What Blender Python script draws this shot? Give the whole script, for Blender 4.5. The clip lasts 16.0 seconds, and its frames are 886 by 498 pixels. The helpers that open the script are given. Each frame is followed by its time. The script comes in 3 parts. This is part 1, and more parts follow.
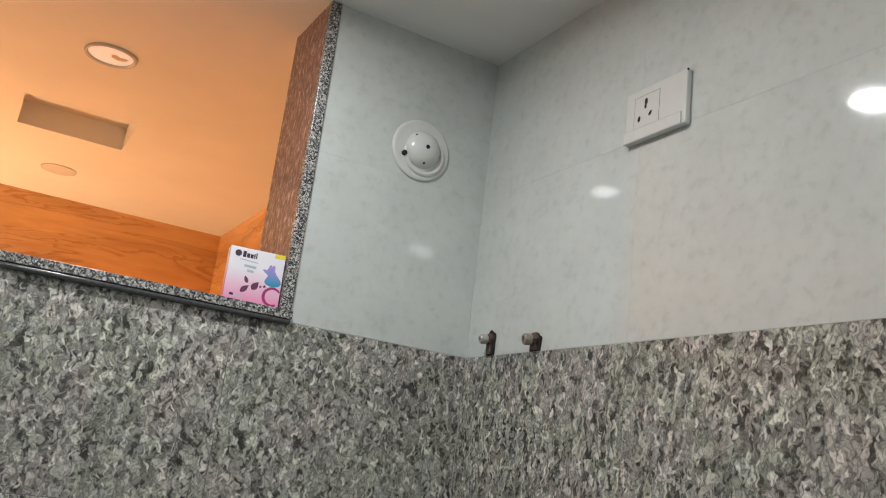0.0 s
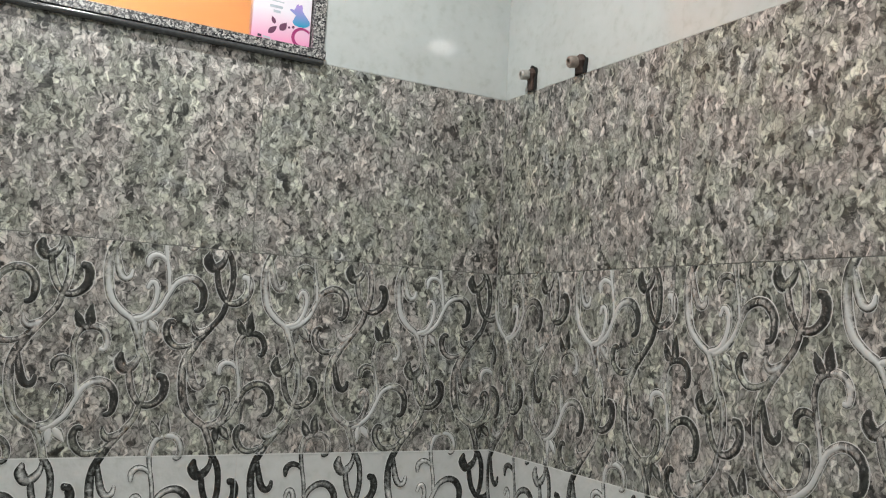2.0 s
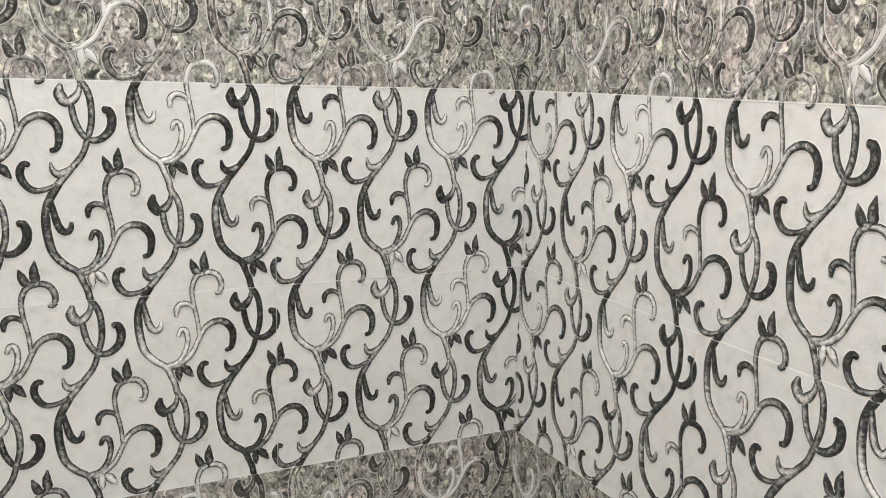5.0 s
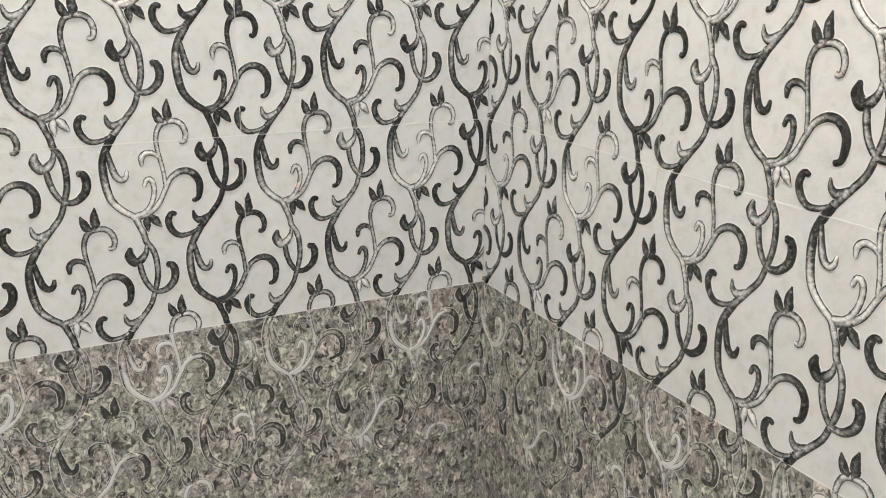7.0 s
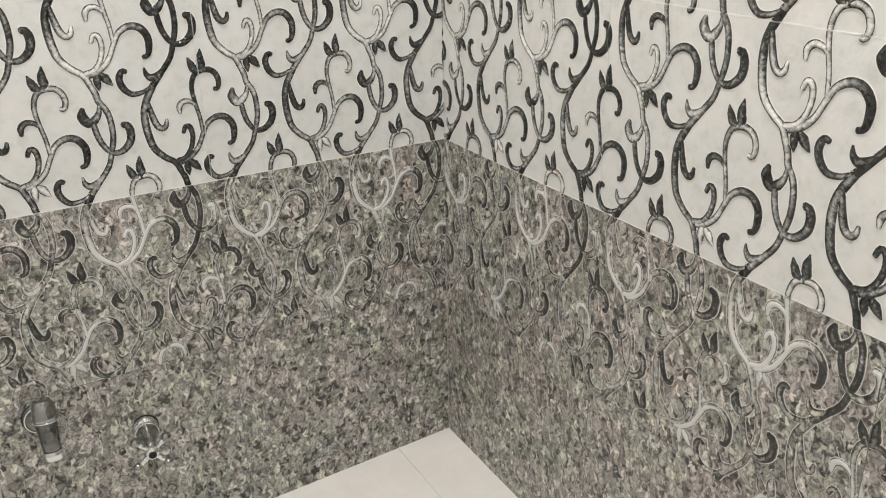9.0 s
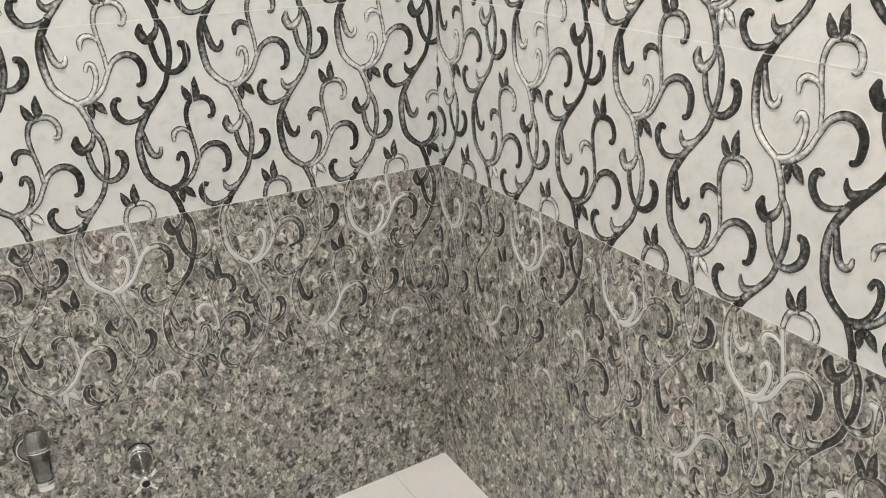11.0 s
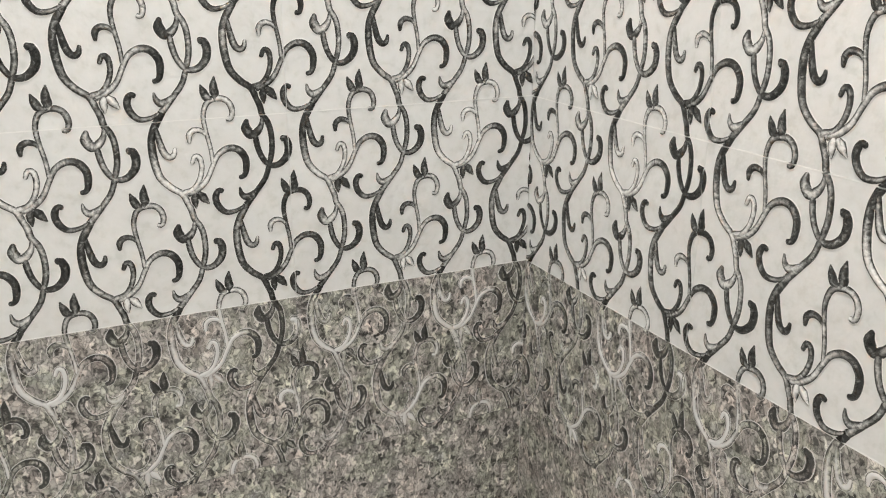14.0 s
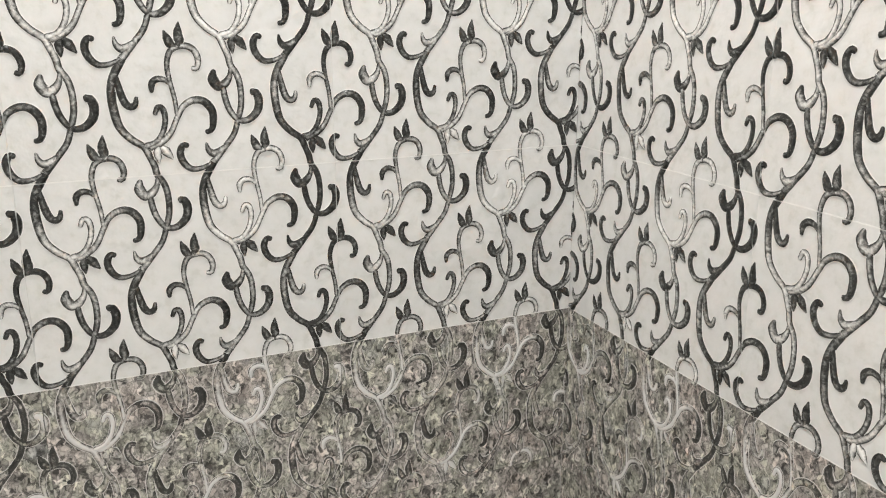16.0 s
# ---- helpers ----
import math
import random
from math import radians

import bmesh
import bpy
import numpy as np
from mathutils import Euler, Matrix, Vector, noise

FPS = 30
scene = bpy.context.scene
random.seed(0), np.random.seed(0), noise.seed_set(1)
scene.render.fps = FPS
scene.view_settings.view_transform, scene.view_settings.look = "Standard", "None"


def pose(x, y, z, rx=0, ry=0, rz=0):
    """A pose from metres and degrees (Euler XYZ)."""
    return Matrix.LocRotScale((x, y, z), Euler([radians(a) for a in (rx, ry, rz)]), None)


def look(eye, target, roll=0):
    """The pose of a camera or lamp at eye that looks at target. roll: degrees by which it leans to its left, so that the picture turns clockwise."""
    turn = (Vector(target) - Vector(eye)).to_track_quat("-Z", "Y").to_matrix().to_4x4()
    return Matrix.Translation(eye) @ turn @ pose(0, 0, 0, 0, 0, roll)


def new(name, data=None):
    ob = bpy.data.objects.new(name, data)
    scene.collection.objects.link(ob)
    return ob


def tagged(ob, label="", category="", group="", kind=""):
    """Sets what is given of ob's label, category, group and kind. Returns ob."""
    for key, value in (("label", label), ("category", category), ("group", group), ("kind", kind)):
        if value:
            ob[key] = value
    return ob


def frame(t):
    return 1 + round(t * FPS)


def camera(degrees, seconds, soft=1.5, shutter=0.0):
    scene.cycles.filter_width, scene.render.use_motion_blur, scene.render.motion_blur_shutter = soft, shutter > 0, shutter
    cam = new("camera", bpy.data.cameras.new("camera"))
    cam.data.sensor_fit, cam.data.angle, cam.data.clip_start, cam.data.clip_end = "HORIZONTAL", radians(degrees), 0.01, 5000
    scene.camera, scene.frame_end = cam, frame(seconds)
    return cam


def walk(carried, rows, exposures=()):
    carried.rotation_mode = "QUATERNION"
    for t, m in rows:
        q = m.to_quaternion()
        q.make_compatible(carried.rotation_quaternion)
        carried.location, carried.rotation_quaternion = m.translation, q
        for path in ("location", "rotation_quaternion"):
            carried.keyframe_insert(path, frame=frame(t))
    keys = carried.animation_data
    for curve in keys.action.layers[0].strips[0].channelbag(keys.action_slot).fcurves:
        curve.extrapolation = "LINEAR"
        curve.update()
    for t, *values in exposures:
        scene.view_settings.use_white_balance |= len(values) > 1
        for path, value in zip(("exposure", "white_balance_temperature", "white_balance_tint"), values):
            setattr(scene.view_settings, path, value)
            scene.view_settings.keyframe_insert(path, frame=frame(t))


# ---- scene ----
cam = camera(53.8, 16.0, soft=1.15)
PATH = [
    (0, (-0.8200, -1.3760, 1.5800), (0.1000, 0.3230, 2.0960), 7.00),
    (0.5, (-0.8290, -1.3580, 1.5460), (0.0830, 0.3400, 2.0790), 5.90),
    (1, (-0.8190, -1.3320, 1.4930), (0.1010, 0.3900, 1.9240), 4.30),
    (1.5, (-0.8120, -1.3040, 1.4428), (0.1205, 0.4407, 1.7369), 4.00),
    (2, (-0.8048, -1.2919, 1.4000), (0.1383, 0.4617, 1.5799), 3.21),
    (2.5, (-0.7931, -1.2802, 1.3460), (0.1436, 0.4862, 1.3724), 2.42),
    (3, (-0.7958, -1.2669, 1.3069), (0.1263, 0.5063, 1.2282), 1.71),
    (3.5, (-0.7962, -1.2655, 1.2784), (0.1039, 0.5131, 1.1203), 1.52),
    (4, (-0.7980, -1.2674, 1.2590), (0.1022, 0.5063, 1.0473), 1.47),
    (4.5, (-0.7968, -1.2660, 1.2348), (0.0999, 0.4990, 0.9500), 1.66),
    (4.7, (-0.7921, -1.2660, 1.2250), (0.0959, 0.4962, 0.9000), 1.62),
    (6.8, (-0.7841, -1.2949, 1.1438), (0.1163, 0.3910, 0.5554), 1.16),
    (7, (-0.7869, -1.3009, 1.1373), (0.1196, 0.3772, 0.5342), 1.04),
    (7.5, (-0.7913, -1.3090, 1.1191), (0.1109, 0.3548, 0.4742), 0.15),
    (8, (-0.7921, -1.3169, 1.1016), (0.1079, 0.3310, 0.4122), -0.14),
    (8.5, (-0.7915, -1.3355, 1.0629), (0.1284, 0.2712, 0.3072), -0.84),
    (9, (-0.7884, -1.3393, 1.0528), (0.1352, 0.2445, 0.2528), -1.01),
    (11.5, (-0.7740, -1.3300, 1.0754), (0.1647, 0.2648, 0.3180), -1.10),
    (12, (-0.7661, -1.3275, 1.0816), (0.1691, 0.2783, 0.3408), -1.16),
    (12.5, (-0.7672, -1.3207, 1.0930), (0.1711, 0.2979, 0.3869), -1.09),
    (13, (-0.7707, -1.3090, 1.1076), (0.1344, 0.3414, 0.4319), -0.31),
    (13.5, (-0.7854, -1.3005, 1.1153), (0.0767, 0.3807, 0.4588), 0.18),
    (14, (-0.7976, -1.2977, 1.1226), (0.0281, 0.4097, 0.4894), 0.29),
    (14.5, (-0.8089, -1.2992, 1.1264), (0.0177, 0.4165, 0.5140), 0.70),
    (15, (-0.8116, -1.2989, 1.1294), (0.0142, 0.4195, 0.5239), 0.61),
    (15.5, (-0.8156, -1.2866, 1.1417), (-0.0016, 0.4449, 0.5614), 0.45),
    (16, (-0.8254, -1.2810, 1.1424), (-0.0412, 0.4729, 0.5872), 0.24),
]
EXPOSURES = ((0.0, -0.64, 6040, 3), (0.5, -0.70, 6050, 4), (1.0, -0.55, 6060, 4), (1.5, -0.43, 6080, 3), (2.0, -0.16, 6070, 4), (2.5, 0.06, 6080, 3), (3.0, 0.3, 6250, 6), (3.5, 0.77, 6270, 8),
             (4.5, 0.84, 6300, 9), (7.0, 0.92, 6350, 9), (9.0, 0.95, 6400, 8), (11.5, 0.96, 6380, 8), (16.0, 1.05, 6350, 9))
walk(cam, [(t, look(eye, target, roll)) for t, eye, target, roll in PATH], exposures=EXPOSURES)

# ---- light ----
FLOOR, CEIL, TOP = -0.04, 2.40, 1.807
world = bpy.data.worlds.new("night")
world.use_nodes = True
world.node_tree.nodes["Background"].inputs[0].default_value = (0.6, 0.7, 0.9, 1)
world.node_tree.nodes["Background"].inputs[1].default_value = 0.01
scene.world = world


def disk_lamp(name, at, radius, watts, colour, spread=180):
    data = bpy.data.lights.new(name, "AREA")
    data.shape, data.size, data.energy, data.color, data.spread = "DISK", 2 * radius, watts, colour, radians(spread)
    ob = new(name, data)
    ob.matrix_world = pose(*at)
    return ob


LAMPS = ((-0.62, -0.40), (-0.60, -1.41))
for lx, ly in LAMPS:
    disk_lamp("downlight_glow", (lx, ly, CEIL - 0.004), 0.030, 7.2, (1.0, 0.955, 0.915))


# ---- materials ----
def material(name, rough=0.4, metal=0.0):
    m = bpy.data.materials.new(name)
    m.use_nodes = True
    b = m.node_tree.nodes["Principled BSDF"]
    b.inputs["Roughness"].default_value, b.inputs["Metallic"].default_value = rough, metal
    return m, m.node_tree, b


def node(nt, kind, **sets):
    n = nt.nodes.new(kind)
    for key, value in sets.items():
        if key.startswith("i_"):
            n.inputs[key[2:].replace("_", " ")].default_value = value
    return n


def ramp(nt, fac, stops, kind="LINEAR"):
    n = nt.nodes.new("ShaderNodeValToRGB")
    n.color_ramp.interpolation = kind
    e = n.color_ramp.elements
    while len(e) < len(stops):
        e.new(0.5)
    for el, (p, c) in zip(e, stops):
        el.position = p
        el.color = (*c, 1) if len(c) == 3 else c
    nt.links.new(fac, n.inputs[0])
    return n.outputs[0]


def mix(nt, fac, a, b, blend="MIX"):
    n = nt.nodes.new("ShaderNodeMix")
    n.data_type, n.blend_type = "RGBA", blend
    for sock, v in ((n.inputs[0], fac), (n.inputs[6], a), (n.inputs[7], b)):
        if hasattr(v, "is_linked"):
            nt.links.new(v, sock)
        elif isinstance(v, tuple):
            sock.default_value = (*v, 1)
        else:
            sock.default_value = v
    return n.outputs[2]


def coords(nt, vary=True):
    """Object coordinates, shifted for each object by its random number."""
    tc = nt.nodes.new("ShaderNodeTexCoord")
    if not vary:
        return tc.outputs["Object"]
    info = nt.nodes.new("ShaderNodeObjectInfo")
    mul = nt.nodes.new("ShaderNodeVectorMath")
    mul.operation = "MULTIPLY"
    mul.inputs[1].default_value = (7.3, 3.1, 5.7)
    nt.links.new(info.outputs["Random"], mul.inputs[0])
    add = nt.nodes.new("ShaderNodeVectorMath")
    nt.links.new(tc.outputs["Object"], add.inputs[0])
    nt.links.new(mul.outputs[0], add.inputs[1])
    return add.outputs[0]


def noise_tex(nt, vec, scale, detail=4.0, rough=0.55, warp=0.0):
    n = node(nt, "ShaderNodeTexNoise", i_Scale=scale, i_Detail=detail, i_Roughness=rough, i_Distortion=warp)
    nt.links.new(vec, n.inputs["Vector"])
    return n


def warped(nt, vec, scale, amount, detail=3.0):
    """Coordinates bent by noise."""
    n = noise_tex(nt, vec, scale, detail)
    sub = nt.nodes.new("ShaderNodeVectorMath")
    sub.operation = "SUBTRACT"
    sub.inputs[1].default_value = (0.5, 0.5, 0.5)
    nt.links.new(n.outputs["Color"], sub.inputs[0])
    sc = nt.nodes.new("ShaderNodeVectorMath")
    sc.operation = "SCALE"
    sc.inputs["Scale"].default_value = amount
    nt.links.new(sub.outputs[0], sc.inputs[0])
    add = nt.nodes.new("ShaderNodeVectorMath")
    nt.links.new(vec, add.inputs[0])
    nt.links.new(sc.outputs[0], add.inputs[1])
    return add.outputs[0]


def voronoi(nt, vec, scale, feature="F1"):
    n = node(nt, "ShaderNodeTexVoronoi", i_Scale=scale)
    n.feature = feature
    nt.links.new(vec, n.inputs["Vector"])
    return n


def red(nt, colour):
    n = nt.nodes.new("ShaderNodeSeparateColor")
    nt.links.new(colour, n.inputs[0])
    return n.outputs[0]


def bump(nt, b, height, strength, distance):
    n = node(nt, "ShaderNodeBump", i_Strength=strength, i_Distance=distance)
    nt.links.new(height, n.inputs["Height"])
    nt.links.new(n.outputs[0], b.inputs["Normal"])


def pale_tile(name, rough, tone, mottled):
    """Pale grey-white glazed tile with faint cloudy spots."""
    m, nt, b = material(name, rough)
    v = coords(nt)
    cloud = noise_tex(nt, v, 9.0, 5.0, 0.6)
    spots = noise_tex(nt, warped(nt, v, 30.0, 0.012), 58.0, 3.0, 0.55)
    base = ramp(nt, cloud.outputs[0], ((0.35, tuple(c * 0.93 for c in tone)), (0.65, tone)))
    speck = ramp(nt, spots.outputs[0], ((0.30, (0.78, 0.79, 0.75)), (0.44, (0.94, 0.945, 0.93)), (0.60, (1, 1, 1))))
    nt.links.new(mix(nt, mottled, base, speck, "MULTIPLY"), b.inputs["Base Color"])
    if rough > 0.3:
        ripple = noise_tex(nt, v, 42.0, 3.0, 0.55)
        bump(nt, b, ripple.outputs[0], 0.45, 0.004)
    else:
        wave = noise_tex(nt, v, 22.0, 3.0, 0.6)
        bump(nt, b, wave.outputs[0], 0.012, 0.004)
    return m


def chip_colour(nt, v, gain):
    """Grey stone-chip print: overlapping curled flakes with thin dark crevices, greenish and brownish patches."""
    g = lambda x: (x, x * 0.99, x * 0.945)
    soft = noise_tex(nt, warped(nt, v, 60.0, 0.022), 74.0, 4.0, 0.6, 0.9)
    col = ramp(nt, soft.outputs[0], ((0.36, g(0.014)), (0.48, g(0.055)), (0.58, g(0.18)), (0.70, g(0.34))))
    for turn, stretch, scale, bend, curl, cut, low, high in ((0.8, 2.3, 54.0, 54.0, 0.034, 0.50, 0.17, 0.36), (2.2, 2.5, 63.0, 60.0, 0.031, 0.60, 0.12, 0.39),
                                                            (-0.4, 2.4, 70.0, 67.0, 0.028, 0.73, 0.26, 0.51)):
        mp = node(nt, "ShaderNodeMapping")
        mp.inputs["Rotation"].default_value = (0.0, 0.0, turn)
        mp.inputs["Location"].default_value = (turn * 3.0, stretch * 1.7, 0.0)
        mp.inputs["Scale"].default_value = (stretch, 1.0, 1.0)
        nt.links.new(warped(nt, v, bend, curl, 1.5), mp.inputs[0])
        cell = voronoi(nt, mp.outputs[0], scale)
        rim = voronoi(nt, mp.outputs[0], scale, "DISTANCE_TO_EDGE")
        pick = red(nt, cell.outputs["Color"])
        tone = ramp(nt, pick, ((cut, g(low)), (1.0, g(high))))
        # a flake is palest along its middle and falls off to a thin dark crevice
        tone = mix(nt, 0.9, tone, ramp(nt, rim.outputs["Distance"], ((0.0, (0.28, 0.28, 0.28)), (0.10, (0.85, 0.85, 0.85)), (0.30, (1.15, 1.15, 1.15)))), "MULTIPLY")
        have = ramp(nt, pick, ((cut - 0.01, (0, 0, 0)), (cut, (0.9, 0.9, 0.9))), "CONSTANT")
        col = mix(nt, red(nt, have), col, tone)
    # short dark crevices that follow the curl of the flakes
    crack = noise_tex(nt, warped(nt, v, 74.0, 0.019, 1.0), 62.0, 1.5, 0.5, 1.2)
    col = mix(nt, 0.5, col, ramp(nt, crack.outputs[0], ((0.44, (1.0, 1.0, 1.0)), (0.48, (0.28, 0.28, 0.27)), (0.50, (1.15, 1.15, 1.15)), (0.56, (1.0, 1.0, 1.0)))), "MULTIPLY")
    pits = noise_tex(nt, v, 190.0, 3.0, 0.65)
    col = mix(nt, 0.35, col, ramp(nt, pits.outputs[0], ((0.36, (0.62, 0.62, 0.62)), (0.64, (1.32, 1.32, 1.32)))), "MULTIPLY")
    patch = noise_tex(nt, v, 11.0, 5.0, 0.64)
    tint = ramp(nt, patch.outputs[0], ((0.36, (1.11, 0.98, 0.93)), (0.46, (1.05, 0.99, 0.97)), (0.56, (1.0, 1.03, 0.86)), (0.68, (0.97, 1.0, 1.03))))
    col = mix(nt, 0.65, col, tint, "MULTIPLY")
    return mix(nt, 1.0, col, (gain, gain, gain), "MULTIPLY"), pits


def chip_tile(name, rough, gain):
    m, nt, b = material(name, rough)
    col, pits = chip_colour(nt, coords(nt), gain)
    nt.links.new(col, b.inputs["Base Color"])
    bump(nt, b, pits.outputs[0], 0.05, 0.002)
    return m


def glaze(name, rough, chip_gain=0.0):
    """Printed and embossed scroll glaze: the tone attribute, with the relief's sheen put into it, runs from near black
    to silver white, with marbling.
    With chip_gain its middle tones are the bare stone-chip print."""
    m, nt, b = material(name, rough)
    at = nt.nodes.new("ShaderNodeAttribute")
    at.attribute_name = "tone"
    v = coords(nt)
    marble = noise_tex(nt, v, 120.0, 5.0, 0.68, 0.9)
    mul = node(nt, "ShaderNodeMath")
    mul.operation = "MULTIPLY_ADD"
    nt.links.new(marble.outputs[0], mul.inputs[0])
    spread = 0.6 if chip_gain else 1.6
    mul.inputs[1].default_value, mul.inputs[2].default_value = spread, -0.5 * spread
    add = node(nt, "ShaderNodeMath")
    add.use_clamp = True
    nt.links.new(at.outputs["Fac"], add.inputs[0])
    nt.links.new(mul.outputs[0], add.inputs[1])
    if chip_gain:
        col, pits = chip_colour(nt, v, chip_gain)
        dark = ramp(nt, add.outputs[0], ((0.17, (0.93, 0.93, 0.93)), (0.33, (0, 0, 0))))
        pale = ramp(nt, add.outputs[0], ((0.52, (0, 0, 0)), (0.88, (0.97, 0.97, 0.97))))
        col = mix(nt, red(nt, dark), col, (0.018, 0.0185, 0.0175))
        col = mix(nt, red(nt, pale), col, (0.68, 0.68, 0.67))
    else:
        col = ramp(nt, add.outputs[0], ((0.0, (0.012, 0.0125, 0.0115)), (0.26, (0.048, 0.049, 0.046)), (0.50, (0.23, 0.232, 0.225)), (0.76, (0.58, 0.58, 0.565)), (1.0, (0.84, 0.84, 0.82))))
    nt.links.new(col, b.inputs["Base Color"])
    bump(nt, b, marble.outputs[0], 0.45, 0.002)
    return m


def granite(name, chips):
    m, nt, b = material(name, 0.24)
    v = coords(nt, False)
    g = voronoi(nt, warped(nt, v, 160.0, 0.006), chips)
    col = ramp(nt, red(nt, g.outputs["Color"]), ((0.0, (0.025, 0.025, 0.03)), (0.36, (0.09, 0.09, 0.095)), (0.60, (0.26, 0.25, 0.245)), (0.78, (0.46, 0.45, 0.435)), (1.0, (0.66, 0.645, 0.62))))
    f = noise_tex(nt, v, 420.0, 2.0)
    col = mix(nt, 0.6, col, ramp(nt, f.outputs[0], ((0.35, (0.45, 0.45, 0.45)), (0.6, (1.1, 1.1, 1.1)))), "MULTIPLY")
    nt.links.new(col, b.inputs["Base Color"])
    return m


def brown_granite(name):
    m, nt, b = material(name, 0.3)
    v = coords(nt, False)
    mp = node(nt, "ShaderNodeMapping")
    mp.inputs["Scale"].default_value = (1.0, 1.0, 0.45)
    nt.links.new(v, mp.inputs[0])
    n = noise_tex(nt, mp.outputs[0], 115.0, 5.0, 0.7, 0.6)
    nt.links.new(ramp(nt, n.outputs[0], ((0.36, (0.03, 0.019, 0.022)), (0.47, (0.13, 0.085, 0.088)), (0.57, (0.27, 0.195, 0.19)), (0.66, (0.64, 0.54, 0.52)))), b.inputs["Base Color"])
    return m


def paint(name, tone, rough=0.6, scale=6.0):
    m, nt, b = material(name, rough)
    v = coords(nt, False)
    n = noise_tex(nt, v, scale, 4.0)
    nt.links.new(ramp(nt, n.outputs[0], ((0.3, tuple(c * 0.95 for c in tone)), (0.7, tone))), b.inputs["Base Color"])
    f = noise_tex(nt, v, 160.0, 2.0)
    bump(nt, b, f.outputs[0], 0.04, 0.002)
    return m


def veined_tile(name):
    """Honey-brown tile with wavy wood-like veins."""
    m, nt, b = material(name, 0.22)
    v = coords(nt, False)
    mp = node(nt, "ShaderNodeMapping")
    mp.inputs["Scale"].default_value = (0.8, 0.8, 4.5)
    nt.links.new(v, mp.inputs[0])
    n = noise_tex(nt, mp.outputs[0], 3.0, 6.0, 0.6, 0.9)
    vein = noise_tex(nt, mp.outputs[0], 2.2, 4.0, 0.5, 1.4)
    col = ramp(nt, n.outputs[0], ((0.3, (0.56, 0.31, 0.12)), (0.55, (0.67, 0.39, 0.16)), (0.75, (0.73, 0.45, 0.20))))
    line = ramp(nt, vein.outputs[0], ((0.40, (1.1, 1.08, 1.05)), (0.47, (1, 1, 1)), (0.5, (0.68, 0.56, 0.46)), (0.505, (1, 1, 1)), (0.6, (0.92, 0.88, 0.84))))
    nt.links.new(mix(nt, 0.8, col, line, "MULTIPLY"), b.inputs["Base Color"])
    return m


def plain(name, tone, rough=0.4, metal=0.0, vary=0.12, scale=60.0):
    m, nt, b = material(name, rough, metal)
    n = noise_tex(nt, coords(nt, False), scale, 4.0, 0.6)
    nt.links.new(ramp(nt, n.outputs[0], ((0.3, tuple(c * (1 - vary) for c in tone)), (0.7, tone))), b.inputs["Base Color"])
    return m


def emitter(name, colour, strength):
    m, nt, b = material(name, 0.4)
    b.inputs["Emission Color"].default_value, b.inputs["Emission Strength"].default_value = (*colour, 1), strength
    return m


WHITE_GLOSS = pale_tile("white_gloss_tile", 0.052, (0.63, 0.66, 0.65), 0.5)
WHITE_GLOSS.node_tree.nodes["Principled BSDF"].inputs["IOR"].default_value = 1.6
WHITE_SATIN = pale_tile("white_satin_tile", 0.34, (0.75, 0.755, 0.745), 0.6)
CHIP_GAIN = 1.56
CHIP = chip_tile("stone_chip_tile", 0.36, CHIP_GAIN)
SCROLL = glaze("scroll_glaze", 0.13)
SCROLL.node_tree.nodes["Principled BSDF"].inputs["IOR"].default_value = 1.5
CHIP_SCROLL = glaze("chip_scroll_glaze", 0.30, CHIP_GAIN)
GROUT = plain("pale_grout", (0.74, 0.74, 0.72), 0.9)
GLINTGROUT = plain("glint_grout", (0.86, 0.86, 0.84), 0.7)
DARKGROUT = plain("dark_grout", (0.17, 0.17, 0.16), 0.9)
FLOORGROUT = plain("floor_grout", (0.64, 0.61, 0.58), 0.9)
GRANITE = granite("speckled_granite", 420.0)
BLACK_STONE = plain("black_polished_stone", (0.085, 0.087, 0.09), 0.14, 0.0, 0.4, 200.0)
BROWN_GRANITE = brown_granite("brown_granite")
CEILING = paint("ceiling_paint", (0.80, 0.80, 0.78), 0.7)
VEINED = veined_tile("veined_brown_tile")
FLOOR_TILE = pale_tile("cream_floor_tile", 0.25, (0.84, 0.82, 0.79), 0.15)
PLASTIC = plain("white_plastic", (0.68, 0.69, 0.67), 0.25, 0.0, 0.03)
GREYGAP = plain("seam_grey", (0.16, 0.16, 0.15), 0.8)
DARK = plain("dark_hole", (0.015, 0.014, 0.013), 0.8)
# one chrome in three tones: bright and dark reflections put into the base colour
CHROME = plain("chrome", (0.42, 0.43, 0.425), 0.06, 1.0, 0.3, 90.0)
BRIGHT_CHROME = plain("bright_chrome", (0.82, 0.83, 0.83), 0.05, 1.0, 0.05)
DARK_CHROME = plain("dark_reflecting_chrome", (0.22, 0.225, 0.22), 0.10, 1.0, 0.4, 90.0)
STEEL = plain("dull_steel", (0.74, 0.71, 0.67), 0.34, 0.85, 0.35, 140.0)
RUST = plain("rusty_iron", (0.13, 0.085, 0.07), 0.7, 0.3, 0.5, 160.0)
PALE_RUST = plain("pale_rust", (0.42, 0.35, 0.30), 0.55, 0.4, 0.4, 160.0)
LENS = emitter("lit_lens", (1.0, 0.955, 0.915), 76.0)
# unlit lens: a faint glow stands in for the light it reflects
LENS_OFF = emitter("unlit_lens_glow", (1.0, 0.80, 0.62), 0.5)
# glow of the added globe that warms the next room
FILL_GLOBE = emitter("warm_fill_glow", (1.0, 0.56, 0.27), 475.0)
PATCH = plain("grey_brown_patch", (0.80, 0.66, 0.56), 0.5, 0.0, 0.2, 200.0)
